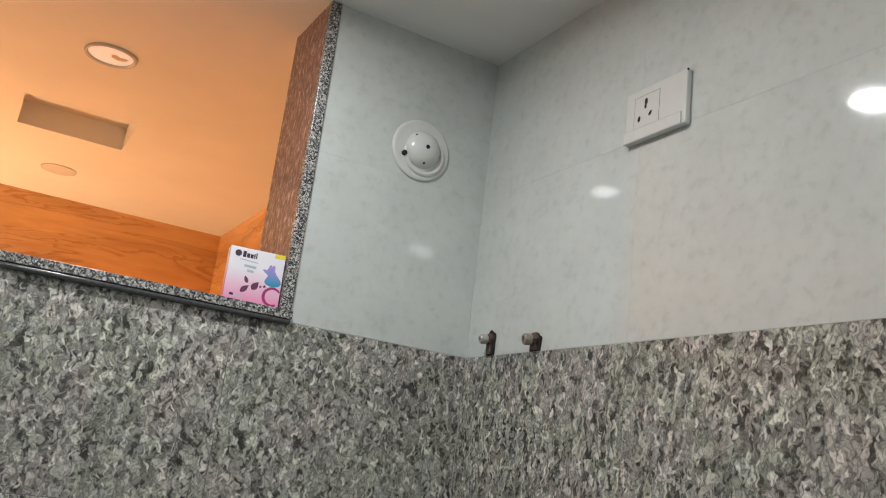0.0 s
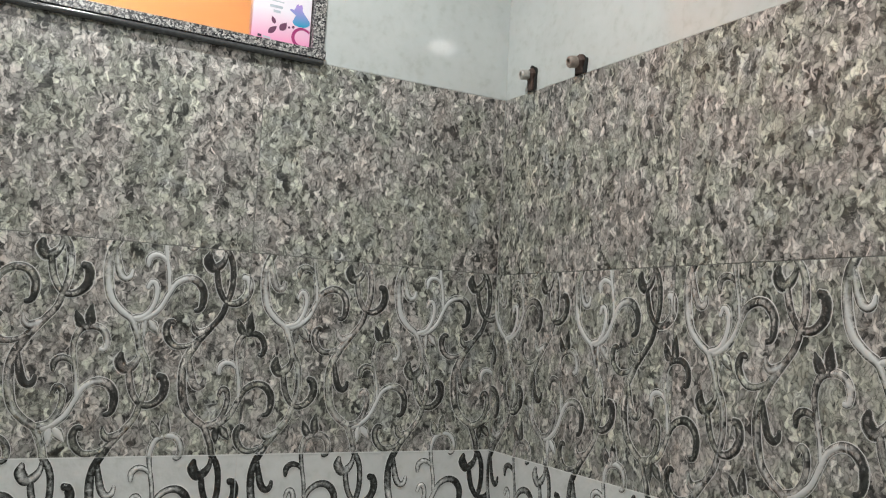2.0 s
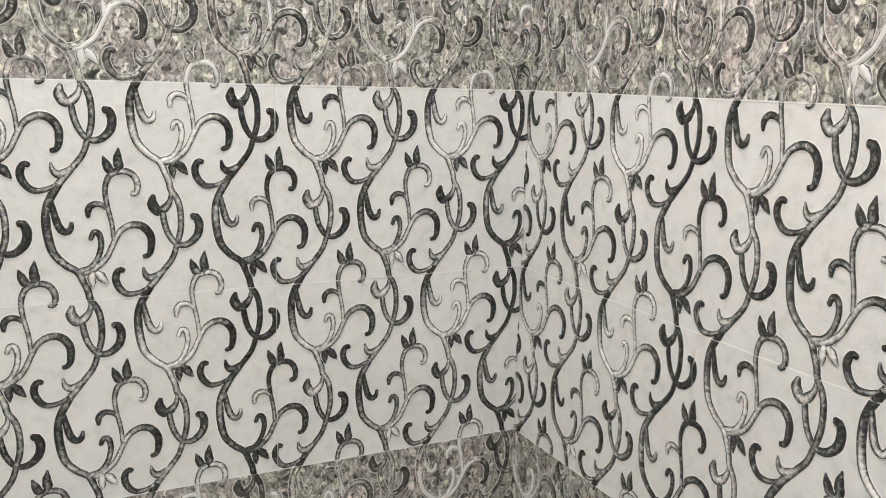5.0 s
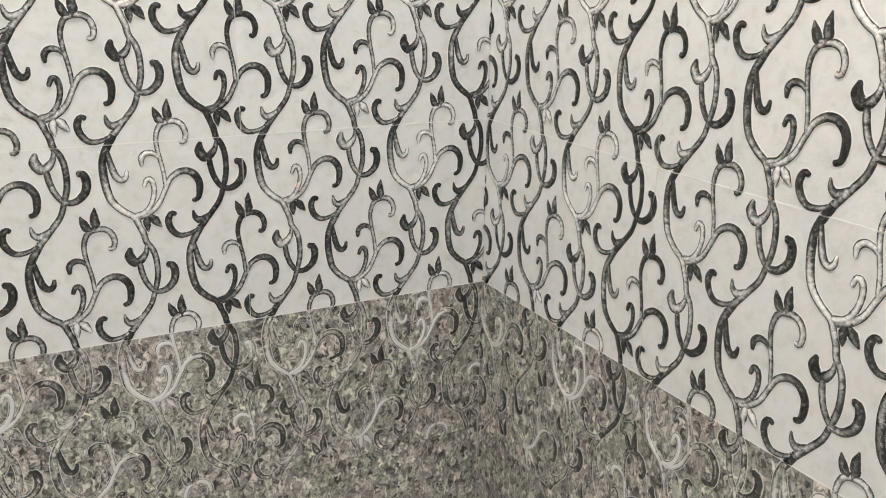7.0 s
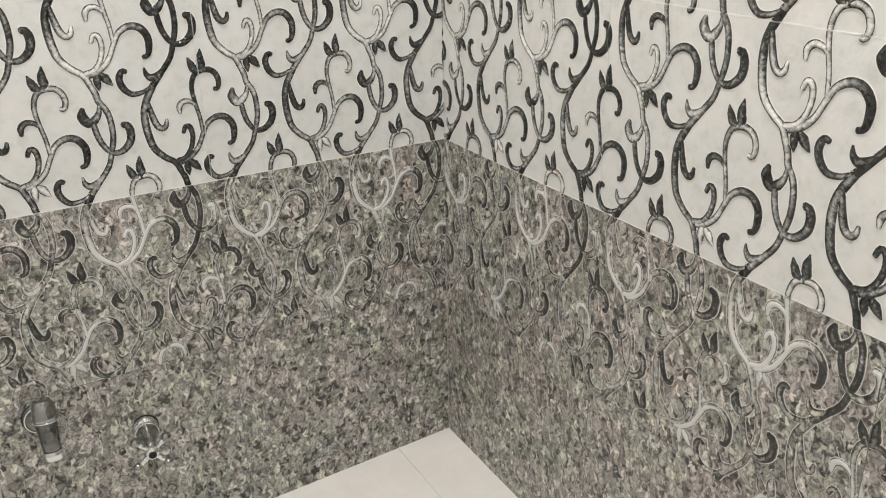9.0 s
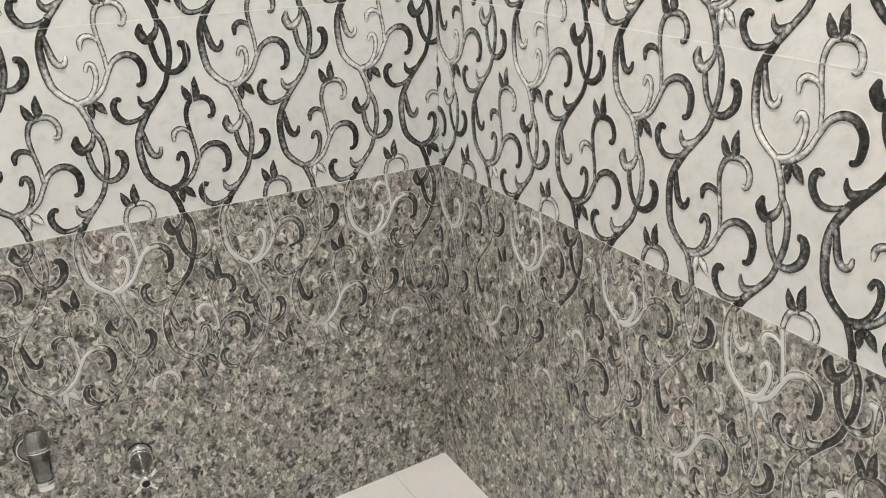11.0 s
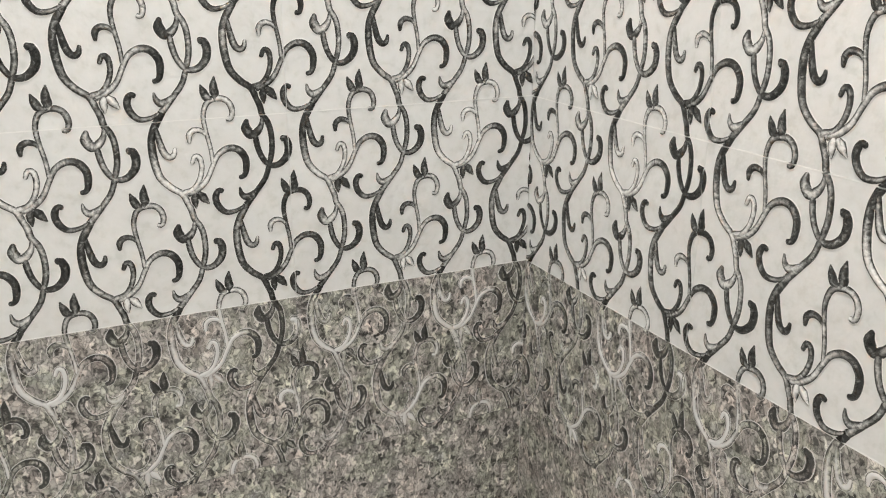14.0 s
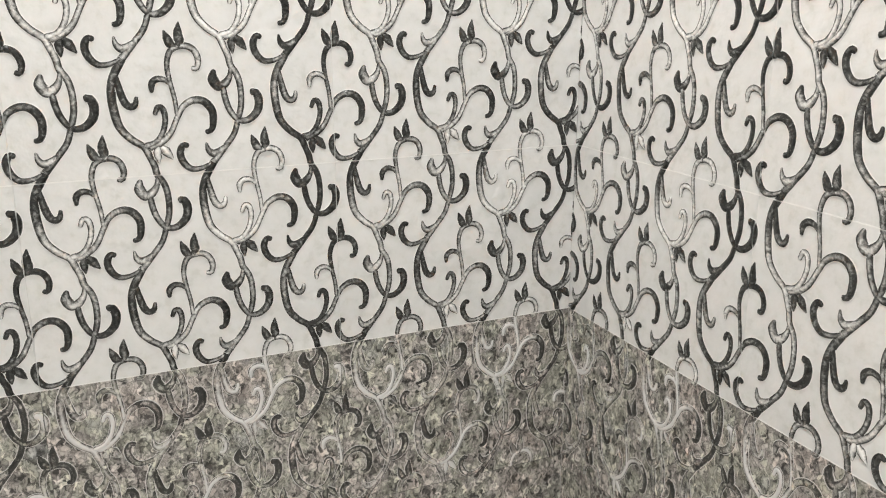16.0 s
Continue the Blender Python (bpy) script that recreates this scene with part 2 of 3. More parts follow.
INK = plain("dark_ink", (0.035, 0.02, 0.05), 0.45)
PLUM = plain("plum_ink", (0.14, 0.03, 0.09), 0.45)
MAGENTA = plain("magenta_ink", (0.38, 0.02, 0.16), 0.45)
YELLOW = plain("yellow_ink", (0.85, 0.70, 0.03), 0.45)
GREYINK = plain("grey_ink", (0.50, 0.55, 0.62), 0.45)


def two_tone(name, low, high, z0, z1):
    """Card print that fades upwards from one colour to another."""
    m, nt, b = material(name, 0.35)
    sep = nt.nodes.new("ShaderNodeSeparateXYZ")
    nt.links.new(coords(nt, False), sep.inputs[0])
    rng = node(nt, "ShaderNodeMapRange")
    rng.inputs[1].default_value, rng.inputs[2].default_value = z0, z1
    nt.links.new(sep.outputs["Y" if name == "blue_wing" else "Z"], rng.inputs[0])
    nt.links.new(ramp(nt, rng.outputs[0], ((0.0, low), (1.0, high))), b.inputs["Base Color"])
    return m


CARD = two_tone("pink_card", (0.80, 0.25, 0.48), (0.84, 0.80, 0.87), 0.000, 0.058)
WING = two_tone("blue_wing", (0.01, 0.30, 0.50), (0.40, 0.28, 0.68), 0.036, 0.068)


# ---- mesh helpers ----
def finish(name, bm, mat, smooth=False):
    me = bpy.data.meshes.new(name)
    bm.to_mesh(me)
    bm.free()
    me.materials.append(mat)
    if smooth:
        me.polygons.foreach_set("use_smooth", [True] * len(me.polygons))
    return me


def part(name, bm, mat, parent=None, label="", smooth=False, at=None):
    """Links a bmesh as one mesh object under a thing or part."""
    ob = new(name, finish(name, bm, mat, smooth))
    ob.parent = parent
    if at is not None:
        ob.matrix_basis = at
    if label:
        tagged(ob, label)
    return ob


def thing(name, label, category, at=Matrix(), group="", kind=""):
    ob = new(name)
    ob.empty_display_size = 0.02
    ob.matrix_basis = at
    return tagged(ob, label, category, group, kind)


def box(lo, hi, bevel=0.0, bm=None, segs=2):
    own = bm is None
    bm = bm or bmesh.new()
    made = bmesh.ops.create_cube(bm, size=1.0)["verts"]
    for v in made:
        v.co = Vector([(a + b) / 2 + c * (b - a) for a, b, c in zip(lo, hi, v.co)])
    if bevel:
        edges = list({e for v in made for e in v.link_edges})
        bmesh.ops.bevel(bm, geom=edges, offset=bevel, segments=segs, affect="EDGES", profile=0.5)
    return bm


def lathe(rings, n=32, bm=None, m=None):
    """A turned solid round z from (radius, height) rings, closed at both ends."""
    bm = bm or bmesh.new()
    rows = []
    for r, h in rings:
        row = []
        for i in range(n):
            a = 2 * math.pi * i / n
            p = Vector((r * math.cos(a), r * math.sin(a), h))
            row.append(bm.verts.new(m @ p if m else p))
        rows.append(row)
    for lo, hi in zip(rows, rows[1:]):
        for i in range(n):
            j = (i + 1) % n
            bm.faces.new((lo[i], lo[j], hi[j], hi[i]))
    bm.faces.new(rows[-1])
    bm.faces.new(rows[0][::-1])
    return bm


def ring(r_out, r_in, h, n=40, m=None):
    bm = bmesh.new()
    prof = ((r_out, 0), (r_out, h * 0.6), ((r_out * 3 + r_in) / 4, h), ((r_out + 3 * r_in) / 4, h), (r_in, h * 0.6), (r_in, 0))
    rows = []
    for r, z in prof:
        rows.append([bm.verts.new(Vector((r * math.cos(2 * math.pi * i / n), r * math.sin(2 * math.pi * i / n), z))) for i in range(n)])
    for lo, hi in zip(rows, rows[1:] + rows[:1]):
        for i in range(n):
            j = (i + 1) % n
            bm.faces.new((lo[i], lo[j], hi[j], hi[i]))
    bmesh.ops.recalc_face_normals(bm, faces=bm.faces)
    if m:
        bm.transform(m)
    return bm


def outline(points, z0, z1, bm=None):
    """A flat plate with that outline in x, y, from z0 to z1."""
    bm = bm or bmesh.new()
    f = bm.faces.new([bm.verts.new((x, y, z0)) for x, y in points])
    up = bmesh.ops.extrude_face_region(bm, geom=[f])["geom"]
    for v in up:
        if isinstance(v, bmesh.types.BMVert):
            v.co.z = z1
    bmesh.ops.recalc_face_normals(bm, faces=bm.faces)
    return bm


def disc_points(r, n=20, cx=0.0, cy=0.0, sy=1.0, turn=0.0):
    out = []
    for i in range(n):
        a = 2 * math.pi * i / n
        x, y = r * math.cos(a), r * sy * math.sin(a)
        out.append((cx + x * math.cos(turn) - y * math.sin(turn), cy + x * math.sin(turn) + y * math.cos(turn)))
    return out


def leaf_points(x0, y0, x1, y1, width, n=8):
    """A pointed leaf from its foot to its tip."""
    a, b = Vector((x0, y0)), Vector((x1, y1))
    d = b - a
    side = Vector((-d.y, d.x)).normalized() * width
    one = [a + d * (i / n) + side * math.sin(math.pi * (i / n) ** 0.8) for i in range(n + 1)]
    two = [a + d * (i / n) - side * math.sin(math.pi * (i / n) ** 0.8) for i in range(n - 1, 0, -1)]
    return [tuple(p) for p in one + two]


# wall frames: u to the right along the wall, v up, w out of the wall
NORTH = Matrix(((1, 0, 0, 0), (0, 0, -1, 0), (0, 1, 0, 0), (0, 0, 0, 1)))
EAST = Matrix(((0, 0, -1, 0), (-1, 0, 0, 0), (0, 1, 0, 0), (0, 0, 0, 1)))

# ---- structure ----
WEST, SOUTH, BACK, THICK = -1.55, -2.35, 1.93, 0.175


def block(name, boxes, mat, label):
    bm = bmesh.new()
    for lo, hi in boxes:
        box(lo, hi, 0.0, bm)
    return tagged(part(name, bm, mat), label, "", "", "structure")


wall_north = block("wall_north", (((WEST, 0.0007, FLOOR - 0.2), (0.0, THICK, 1.8065)), ((-0.345, 0.0007, 1.8065), (0.0, THICK, CEIL))), GROUT,
                   "tiled partition wall open above a granite sill")
wall_east = block("wall_east", (((0.0007, SOUTH, FLOOR - 0.2), (0.15, BACK + 0.15, CEIL)),), GROUT, "tiled wall with stone-chip and scroll-patterned bands")
# south and west walls are added out of view, for bounce and reflections
block("wall_south", (((WEST - 0.15, SOUTH - 0.15, FLOOR - 0.2), (0.15, SOUTH, CEIL)),), WHITE_SATIN, "unseen plain pale wall added to close the bathroom")
block("wall_west", (((WEST - 0.15, SOUTH, FLOOR - 0.2), (WEST, THICK, CEIL)),), WHITE_SATIN, "unseen plain pale wall added to close the bathroom")
block("wall_back", (((-2.5, BACK, FLOOR - 0.2), (0.0016, BACK + 0.15, CEIL)),), VEINED, "brown veined tile wall of the lamplit next room")
block("wall_side", (((-0.012, THICK + 0.002, FLOOR), (0.0003, BACK, CEIL)),), VEINED, "brown veined tile side wall of the next room")
block("wall_far", (((-2.65, 0.03, FLOOR - 0.2), (-2.5, BACK + 0.15, CEIL)), ((-2.5, 0.03, FLOOR - 0.2), (WEST - 0.15, THICK, CEIL))), VEINED, "brown veined tile wall closing the next room")
block("ceiling", (((WEST - 0.15, SOUTH - 0.15, CEIL), (0.15, THICK, CEIL + 0.12)),), CEILING, "smooth white painted ceiling")
RX0, RX1, RY0, RY1 = -0.80, -0.52, 0.95, 1.20
block("ceiling_next_room", (((-2.65, THICK, CEIL), (RX0, BACK + 0.15, CEIL + 0.12)), ((RX1, THICK, CEIL), (0.15, BACK + 0.15, CEIL + 0.12)),
                            ((RX0, THICK, CEIL), (RX1, RY0, CEIL + 0.12)), ((RX0, RY1, CEIL), (RX1, BACK + 0.15, CEIL + 0.12)),
                            ((RX0, RY0, CEIL + 0.068), (RX1, RY1, CEIL + 0.12))), CEILING, "white painted ceiling with a rectangular recess")
block("floor_next_room", (((-2.65, THICK, FLOOR - 0.2), (0.0, BACK, FLOOR)),), FLOOR_TILE, "pale tiled floor of the next room")
floor = block("floor", (((WEST, SOUTH, FLOOR - 0.2), (0.0, 0.0016, FLOOR - 0.0015)),), FLOORGROUT, "cream tiled bathroom floor")
SLOPE = Matrix(((1, 0, 0, 0), (0, 1, 0, 0), (0.040, 0.030, 1, 0), (0, 0, 0, 1)))  # the floor falls away from the corner
floor.data.transform(SLOPE)

# ---- things ----
sill = thing("window_sill", "polished speckled grey granite sill on the partition", "sill", kind="structure")
part("slab", box((WEST, -0.012, 1.8105), (-0.3455, THICK + 0.006, 1.8245), 0.0004), GRANITE, sill)
part("moulding", box((WEST, -0.0115, 1.8005), (-0.3460, 0.0006, 1.8104), 0.0045, segs=4), BLACK_STONE, sill, "dark polished stone moulding", True)
jamb = thing("window_jamb", "polished speckled granite upright lining the opening", "jamb", kind="structure")
part("edge_strip", box((-0.3655, -0.005, 1.8249), (-0.3455, 0.010, CEIL - 0.001), 0.0015), GRANITE, jamb)
part("reveal_slab", box((-0.3648, 0.0101, 1.8249), (-0.3455, THICK + 0.004, CEIL - 0.001), 0.0015), BROWN_GRANITE, jamb, "red-brown fine-grained granite")


def downlight(at, lit):
    words = "round recessed downlight, lit, in the white ceiling" if lit else "round white recessed downlight, unlit, in the ceiling"
    t = thing("downlight", words, "downlight", pose(at[0], at[1], CEIL, 180, 0, 0), "ceiling downlights")
    r = 0.0465 if lit else 0.0475
    part("rim", ring(0.056, r + 0.001, 0.006), PLASTIC, t, smooth=True)
    part("lens", lathe(((r, -0.002), (r, 0.0015), (0.03, 0.0022)), 36), LENS if lit else LENS_OFF, t, "glowing lens" if lit else "unlit lens, paled by an added faint glow")
    return t


for at in LAMPS:
    downlight(at, True)
off = downlight((-0.66, 0.552), False)
part("worn_patch", outline([(0.002, -0.004), (0.014, -0.013), (0.030, -0.010), (0.038, 0.004), (0.030, 0.010), (0.018, 0.006), (0.010, 0.014), (0.000, 0.010)], 0.0023, 0.0028), PATCH, off, "grey-brown patch on the lens")
cover = thing("ceiling_cover", "flat round blanking cover painted like the ceiling", "cover plate", pose(-0.648, 1.566, CEIL, 180, 0, 0))
part("plate", lathe(((0.054, 0.0), (0.054, 0.003), (0.048, 0.005), (0.01, 0.006)), 36), PLASTIC, cover)

# added warm source, never in view, that lights the next room's ceiling
fill_lamp = thing("unseen_fill_lamp", "unseen warm globe added to light the next room", "lamp", pose(-1.15, BACK, 1.45, 90, 0, 0))
part("base", lathe(((0.05, 0.0), (0.05, 0.012), (0.02, 0.02), (0.012, 0.12)), 24), CHROME, fill_lamp)
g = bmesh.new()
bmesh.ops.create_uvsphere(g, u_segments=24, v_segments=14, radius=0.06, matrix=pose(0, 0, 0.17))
part("globe", g, FILL_GLOBE, fill_lamp, "warm glowing globe, added out of view", True)

# ---- fittings on the walls ----
socket = thing("wall_socket", "white plastic wall socket plate with a three-pin outlet", "socket", EAST @ pose(0.412, 2.104, 0) @ Matrix.Diagonal((0.98, 0.93, 1, 1)))
part("plate", box((0, 0, 0), (0.130, 0.091, 0.010), 0.0025), PLASTIC, socket)
part("lip", box((0.0, 0.0, 0.0095), (0.122, 0.0215, 0.0125), 0.0022), PLASTIC, socket)
part("module_gap", box((0.0205, 0.0215, 0.0095), (0.075, 0.0765, 0.01015)), GREYGAP, socket, "thin dark seam round the outlet")
module = part("outlet_module", box((0.0213, 0.0222, 0.0095), (0.0742, 0.0757, 0.0106), 0.0004), PLASTIC, socket)
for hx, hy, hr, tilt in ((0.0465, 0.0640, 0.0044, 0), (0.0455, 0.0560, 0.0034, 0), (0.0325, 0.0370, 0.0040, -10), (0.0565, 0.0405, 0.0036, -35)):
    part("pin_hole", lathe(((hr, 0.0), (hr, 0.0005)), 16, m=pose(hx, hy, 0.0104, 0, 0, tilt) @ Matrix.Diagonal((0.75, 1.3, 1, 1))), DARK, module, "dark pin hole")
part("screw", lathe(((0.002, 0.0), (0.002, 0.0012), (0.001, 0.0018)), 12, m=pose(0.1295, 0.0890, 0.0080)), DARK, socket)

dome = thing("light_base", "round white plastic lamp base with a ball centre", "lamp base", NORTH @ pose(-0.148, 2.172, 0))
part("flange", lathe(((0.060, 0.0), (0.060, 0.002), (0.058, 0.0045), (0.054, 0.0055), (0.050, 0.0045), (0.044, 0.0050), (0.01, 0.006)), 48), PLASTIC, dome, smooth=True)
part("socket_dish", ring(0.0425, 0.033, 0.0085, 40, pose(0.006, -0.008, 0.001)), PLASTIC, dome, smooth=True)
BALL_R, BALL_H, BALL_AT = 0.036, 0.024, Vector((0.001, 0.000, 0.004))
ball = part("ball", lathe([(BALL_R * math.cos(a), BALL_H * math.sin(a)) for a in [math.pi / 2 * i / 10 for i in range(10)]] + [(0.002, BALL_H)], 40, m=Matrix.Translation(BALL_AT)), PLASTIC, dome, smooth=True)
for hx, hy, hr in ((0.000, 0.000, 0.0040), (-0.021, 0.021, 0.0020), (0.001, -0.029, 0.0022)):
    hz = BALL_H * math.sqrt(max(0.02, 1 - (hx * hx + hy * hy) / BALL_R ** 2))
    tilt = Vector((hx / BALL_R ** 2, hy / BALL_R ** 2, hz / BALL_H ** 2)).to_track_quat("Z", "Y").to_matrix().to_4x4()
    part("screw_hole", lathe(((hr, -0.002), (hr, 0.0006), (hr * 0.7, 0.0008)), 14, m=Matrix.Translation(BALL_AT + Vector((hx, hy, hz))) @ tilt), DARK, ball, "dark screw hole")
part("screw_hole", lathe(((0.0046, 0.003), (0.0046, 0.0110), (0.0030, 0.0113)), 14, m=pose(-0.0355, -0.0165, 0)), DARK, dome, "dark screw hole")


def stub(u, wide, high, mat, label, nub):
    """A cut-off pipe stub in a chipped hole that reaches down to the stone-chip tiles."""
    t = thing("pipe_stub", label, "pipe stub", EAST @ pose(u, TOP - 0.0115 * u, 0), "pipe stubs")
    rim = [(-wide * 0.45, 0.0), (wide * 0.45, 0.0)]
    for i in range(13):
        a = math.pi * i / 12
        k = 1 + 0.10 * math.sin(5 * a + u * 60)
        rim.append((wide * 0.5 * k * math.cos(a), high * 0.6 + high * 0.4 * k * math.sin(a)))
    part("hole_edge", outline(rim, 0.0002, 0.003), DARK, t, "dark broken hole")
    turn = pose(0, high * 0.66, 0, 8, -12, 0)
    part("pipe", lathe(((nub * 0.8, 0.0), (nub * 0.8, 0.010), (nub, 0.011), (nub, 0.021), (nub * 0.88, 0.0235), (nub * 0.55, 0.024), (nub * 0.5, 0.020)), 20, m=turn), mat, t)
    part("collar", lathe(((nub * 1.25, 0.0), (nub * 1.3, 0.006), (nub * 1.05, 0.009)), 6, m=turn), RUST, t)
    part("shim", box((-wide * 0.30, 0.001, 0.002), (wide * 0.20, high * 0.45, 0.006), 0.001), RUST, t, "rusty iron shim below the pipe")
    return t


stub(0.084, 0.026, 0.044, STEEL, "dull steel pipe stub in a dark chipped hole", 0.0085)
stub(0.218, 0.030, 0.030, PALE_RUST, "rust-brown pipe stub in a dark chipped hole", 0.0095)

carton = thing("carton", "pink and white air freshener carton standing on the sill", "carton", pose(-0.4130, 0.012, 1.8246, 0, 0, -7))
part("box", box((-0.046, 0.0, 0.0), (0.046, 0.026, 0.092), 0.0008), CARD, carton)
FRONT = Matrix(((1, 0, 0, -0.046), (0, 0, -1, 0.0), (0, 1, 0, 0.0), (0, 0, 0, 1)))


def print_on(name, points, mat, lift=0.0003, label=""):
    return part(name, outline(points, 0.0, lift), mat, carton, label, at=FRONT)


FLOWER = [(0.057 + 0.001 * x, 0.036 + 0.001 * y) for x, y in ((0, 25), (3, 26.5), (7, 25.5), (9, 29), (10.5, 34), (13, 36), (15, 33), (16.5, 35), (19, 35.5), (20.5, 32), (20.5, 26), (24, 21), (29, 15),
          (33, 10), (33.5, 5), (30, 1.5), (24, -0.5), (16, -0.5), (9, 1.5), (5.5, 6), (8, 12), (10.5, 17), (5, 21))]
print_on("mark", disc_points(0.0055, 18, 0.0135, 0.0815), INK, label="dark round brand mark")
for x0, x1, top in ((0.021, 0.0265, 0.0865), (0.0275, 0.0325, 0.0835), (0.0335, 0.0385, 0.0830), (0.0395, 0.0415, 0.0850), (0.0425, 0.0445, 0.0865)):
    print_on("mark_bar", [(x0, 0.0765), (x1, 0.0760), (x1, top), (x0, top)], INK)
print_on("text_bar", [(0.018, 0.0715), (0.048, 0.069), (0.048, 0.0705), (0.018, 0.073)], GREYINK)
print_on("text_bar", [(0.026, 0.0605), (0.046, 0.0595), (0.046, 0.0635), (0.026, 0.0645)], GREYINK)
print_on("text_bar", [(0.032, 0.0525), (0.043, 0.052), (0.043, 0.056), (0.032, 0.0565)], GREYINK)
print_on("text_bar", [(0.010, 0.0105), (0.016, 0.0100), (0.016, 0.0140), (0.010, 0.0145)], INK)
print_on("text_bar", [(0.018, 0.0098), (0.030, 0.0088), (0.030, 0.0118), (0.018, 0.0128)], GREYINK)
print_on("flash", [(0.074, 0.0845), (0.0915, 0.0845), (0.0915, 0.0915), (0.074, 0.0915)], YELLOW)
print_on("petal", leaf_points(0.026, 0.018, 0.039, 0.031, 0.0045), PLUM)
print_on("petal", leaf_points(0.044, 0.025, 0.054, 0.039, 0.0055), PLUM)
print_on("petal", leaf_points(0.036, 0.034, 0.030, 0.046, 0.0032), PLUM)
print_on("dot", disc_points(0.0019, 12, 0.058, 0.032), PLUM)
print_on("dot", disc_points(0.0022, 12, 0.0645, 0.0335), PLUM)
print_on("wing", FLOWER, WING,
         label="blue and lilac printed flower")
swirl = []
for i in range(19):
    a = radians(40 + 260 * i / 18)
    swirl.append((0.079 + 0.0165 * math.cos(a), 0.0185 + 0.0165 * math.sin(a)))
for i in range(18, -1, -1):
    a = radians(40 + 260 * i / 18)
    swirl.append((0.080 + 0.0125 * math.cos(a), 0.0185 + 0.0125 * math.sin(a)))
print_on("swirl", [(min(x, 0.0915), max(y, 0.0008)) for x, y in swirl], MAGENTA)

valve = thing("stop_valve", "chrome wall valve with a four-spoke cross handle", "valve", NORTH @ pose(-0.602, 0.187, 0, 0, -6, 0))
part("escutcheon", lathe(((0.0205, 0.0), (0.0205, 0.003), (0.0195, 0.009), (0.0170, 0.013)), 32), BRIGHT_CHROME, valve, smooth=True)
part("body", lathe(((0.0165, 0.010), (0.0165, 0.020), (0.0185, 0.022), (0.0185, 0.028), (0.015, 0.034), (0.012, 0.044), (0.0095, 0.054), (0.0085, 0.084)), 28), CHROME, valve, smooth=True)
part("packing_ring", ring(0.0200, 0.015, 0.0035, 32, pose(0, 0, 0.0205)), BRIGHT_CHROME, valve, "bright ring", True)
# shade of the gap behind the escutcheon, put in as a black ring
part("seal", ring(0.0222, 0.016, 0.002, 32, pose(0, 0, 0.0)), DARK, valve, "dark gap behind the escutcheon, put in as a black ring")
handle = part("cross_handle", lathe(((0.0085, 0.074), (0.011, 0.077), (0.011, 0.086), (0.0085, 0.090)), 24), BRIGHT_CHROME, valve, smooth=True)
part("button", lathe(((0.0065, 0.0895), (0.0065, 0.0912), (0.004, 0.0918)), 20), DARK, handle, "dark centre button")
for i in range(4):
    a = radians(42 + 90 * i)
    d = pose(0, 0, 0.082) @ Matrix.Rotation(a, 4, "Z") @ pose(0, 0, 0, 0, 90, 0)
    part("spoke", lathe(((0.0046, 0.008), (0.0038, 0.020), (0.0044, 0.030)), 12, m=d), BRIGHT_CHROME, handle, smooth=True)
    b = bmesh.new()
    bmesh.ops.create_uvsphere(b, u_segments=14, v_segments=10, radius=0.0082, matrix=d @ pose(0, 0, 0.034))
    part("ball_end", b, CHROME, handle, smooth=True)

spout = thing("bib_tap", "chrome wall tap with a round outlet pointing down", "tap", NORTH @ pose(-0.7515, 0.260, 0))
part("escutcheon", lathe(((0.027, 0.0), (0.027, 0.003), (0.025, 0.0045), (0.0235, 0.008), (0.019, 0.010)), 36, m=pose(-0.006, 0.002, 0)), DARK_CHROME, spout, smooth=True)
part("escutcheon_ring", ring(0.0240, 0.0210, 0.003, 36, pose(-0.006, 0.002, 0.0075)), BRIGHT_CHROME, spout, "bright raised ring", True)
part("inlet", lathe(((0.013, 0.008), (0.013, 0.050)), 24, m=pose(-0.003, 0.002, 0)), CHROME, spout, smooth=True)
DOWN = pose(0, 0.060, 0.052, 80, 0, 0)
part("collar", lathe(((0.008, -0.001), (0.0130, 0.0), (0.0150, 0.004), (0.0172, 0.014), (0.0188, 0.026), (0.0182, 0.032), (0.0155, 0.035)), 32, m=DOWN), CHROME, spout, smooth=True)
part("collar_ring", ring(0.0190, 0.0145, 0.0022, 32, DOWN @ pose(0, 0, 0.0325)), BRIGHT_CHROME, spout, "bright ring", True)
part("tube", lathe(((0.0155, 0.031), (0.0152, 0.050), (0.0146, 0.066), (0.0136, 0.090)), 32, m=DOWN), DARK_CHROME, spout, smooth=True)
part("outlet", lathe(((0.0136, 0.083), (0.0146, 0.085), (0.0146, 0.097), (0.0115, 0.099)), 32, m=DOWN), BRIGHT_CHROME, spout, "bright outlet ring", True)

# ---- scroll ornament, in millimetres from the foot of its leaf pair ----
STROKES = {}


def stroke(name, points, widths, ends="round"):
    STROKES[name] = (points, widths, ends)


stroke("main", ((-71, -27), (-84, -50), (-89, -70), (-88, -96), (-82, -121), (-68, -138), (-53, -149), (-47, -161), (-41, -176), (-38, -190), (-30, -203), (-26, -220),
                (-26, -245), (-32, -268), (-39, -288), (-53, -306), (-71, -327)), (4.6, 4.7, 4.9, 4.9, 4.3, 4.0, 4.0, 3.8, 3.7, 3.7, 3.4, 3.6, 4.3), "flat")
stroke("crescent", ((-62, -195), (-64, -209), (-56, -219), (-47, -215), (-40, -205), (-38, -192)), (2, 6.2, 6.5, 5, 3.2, 2))
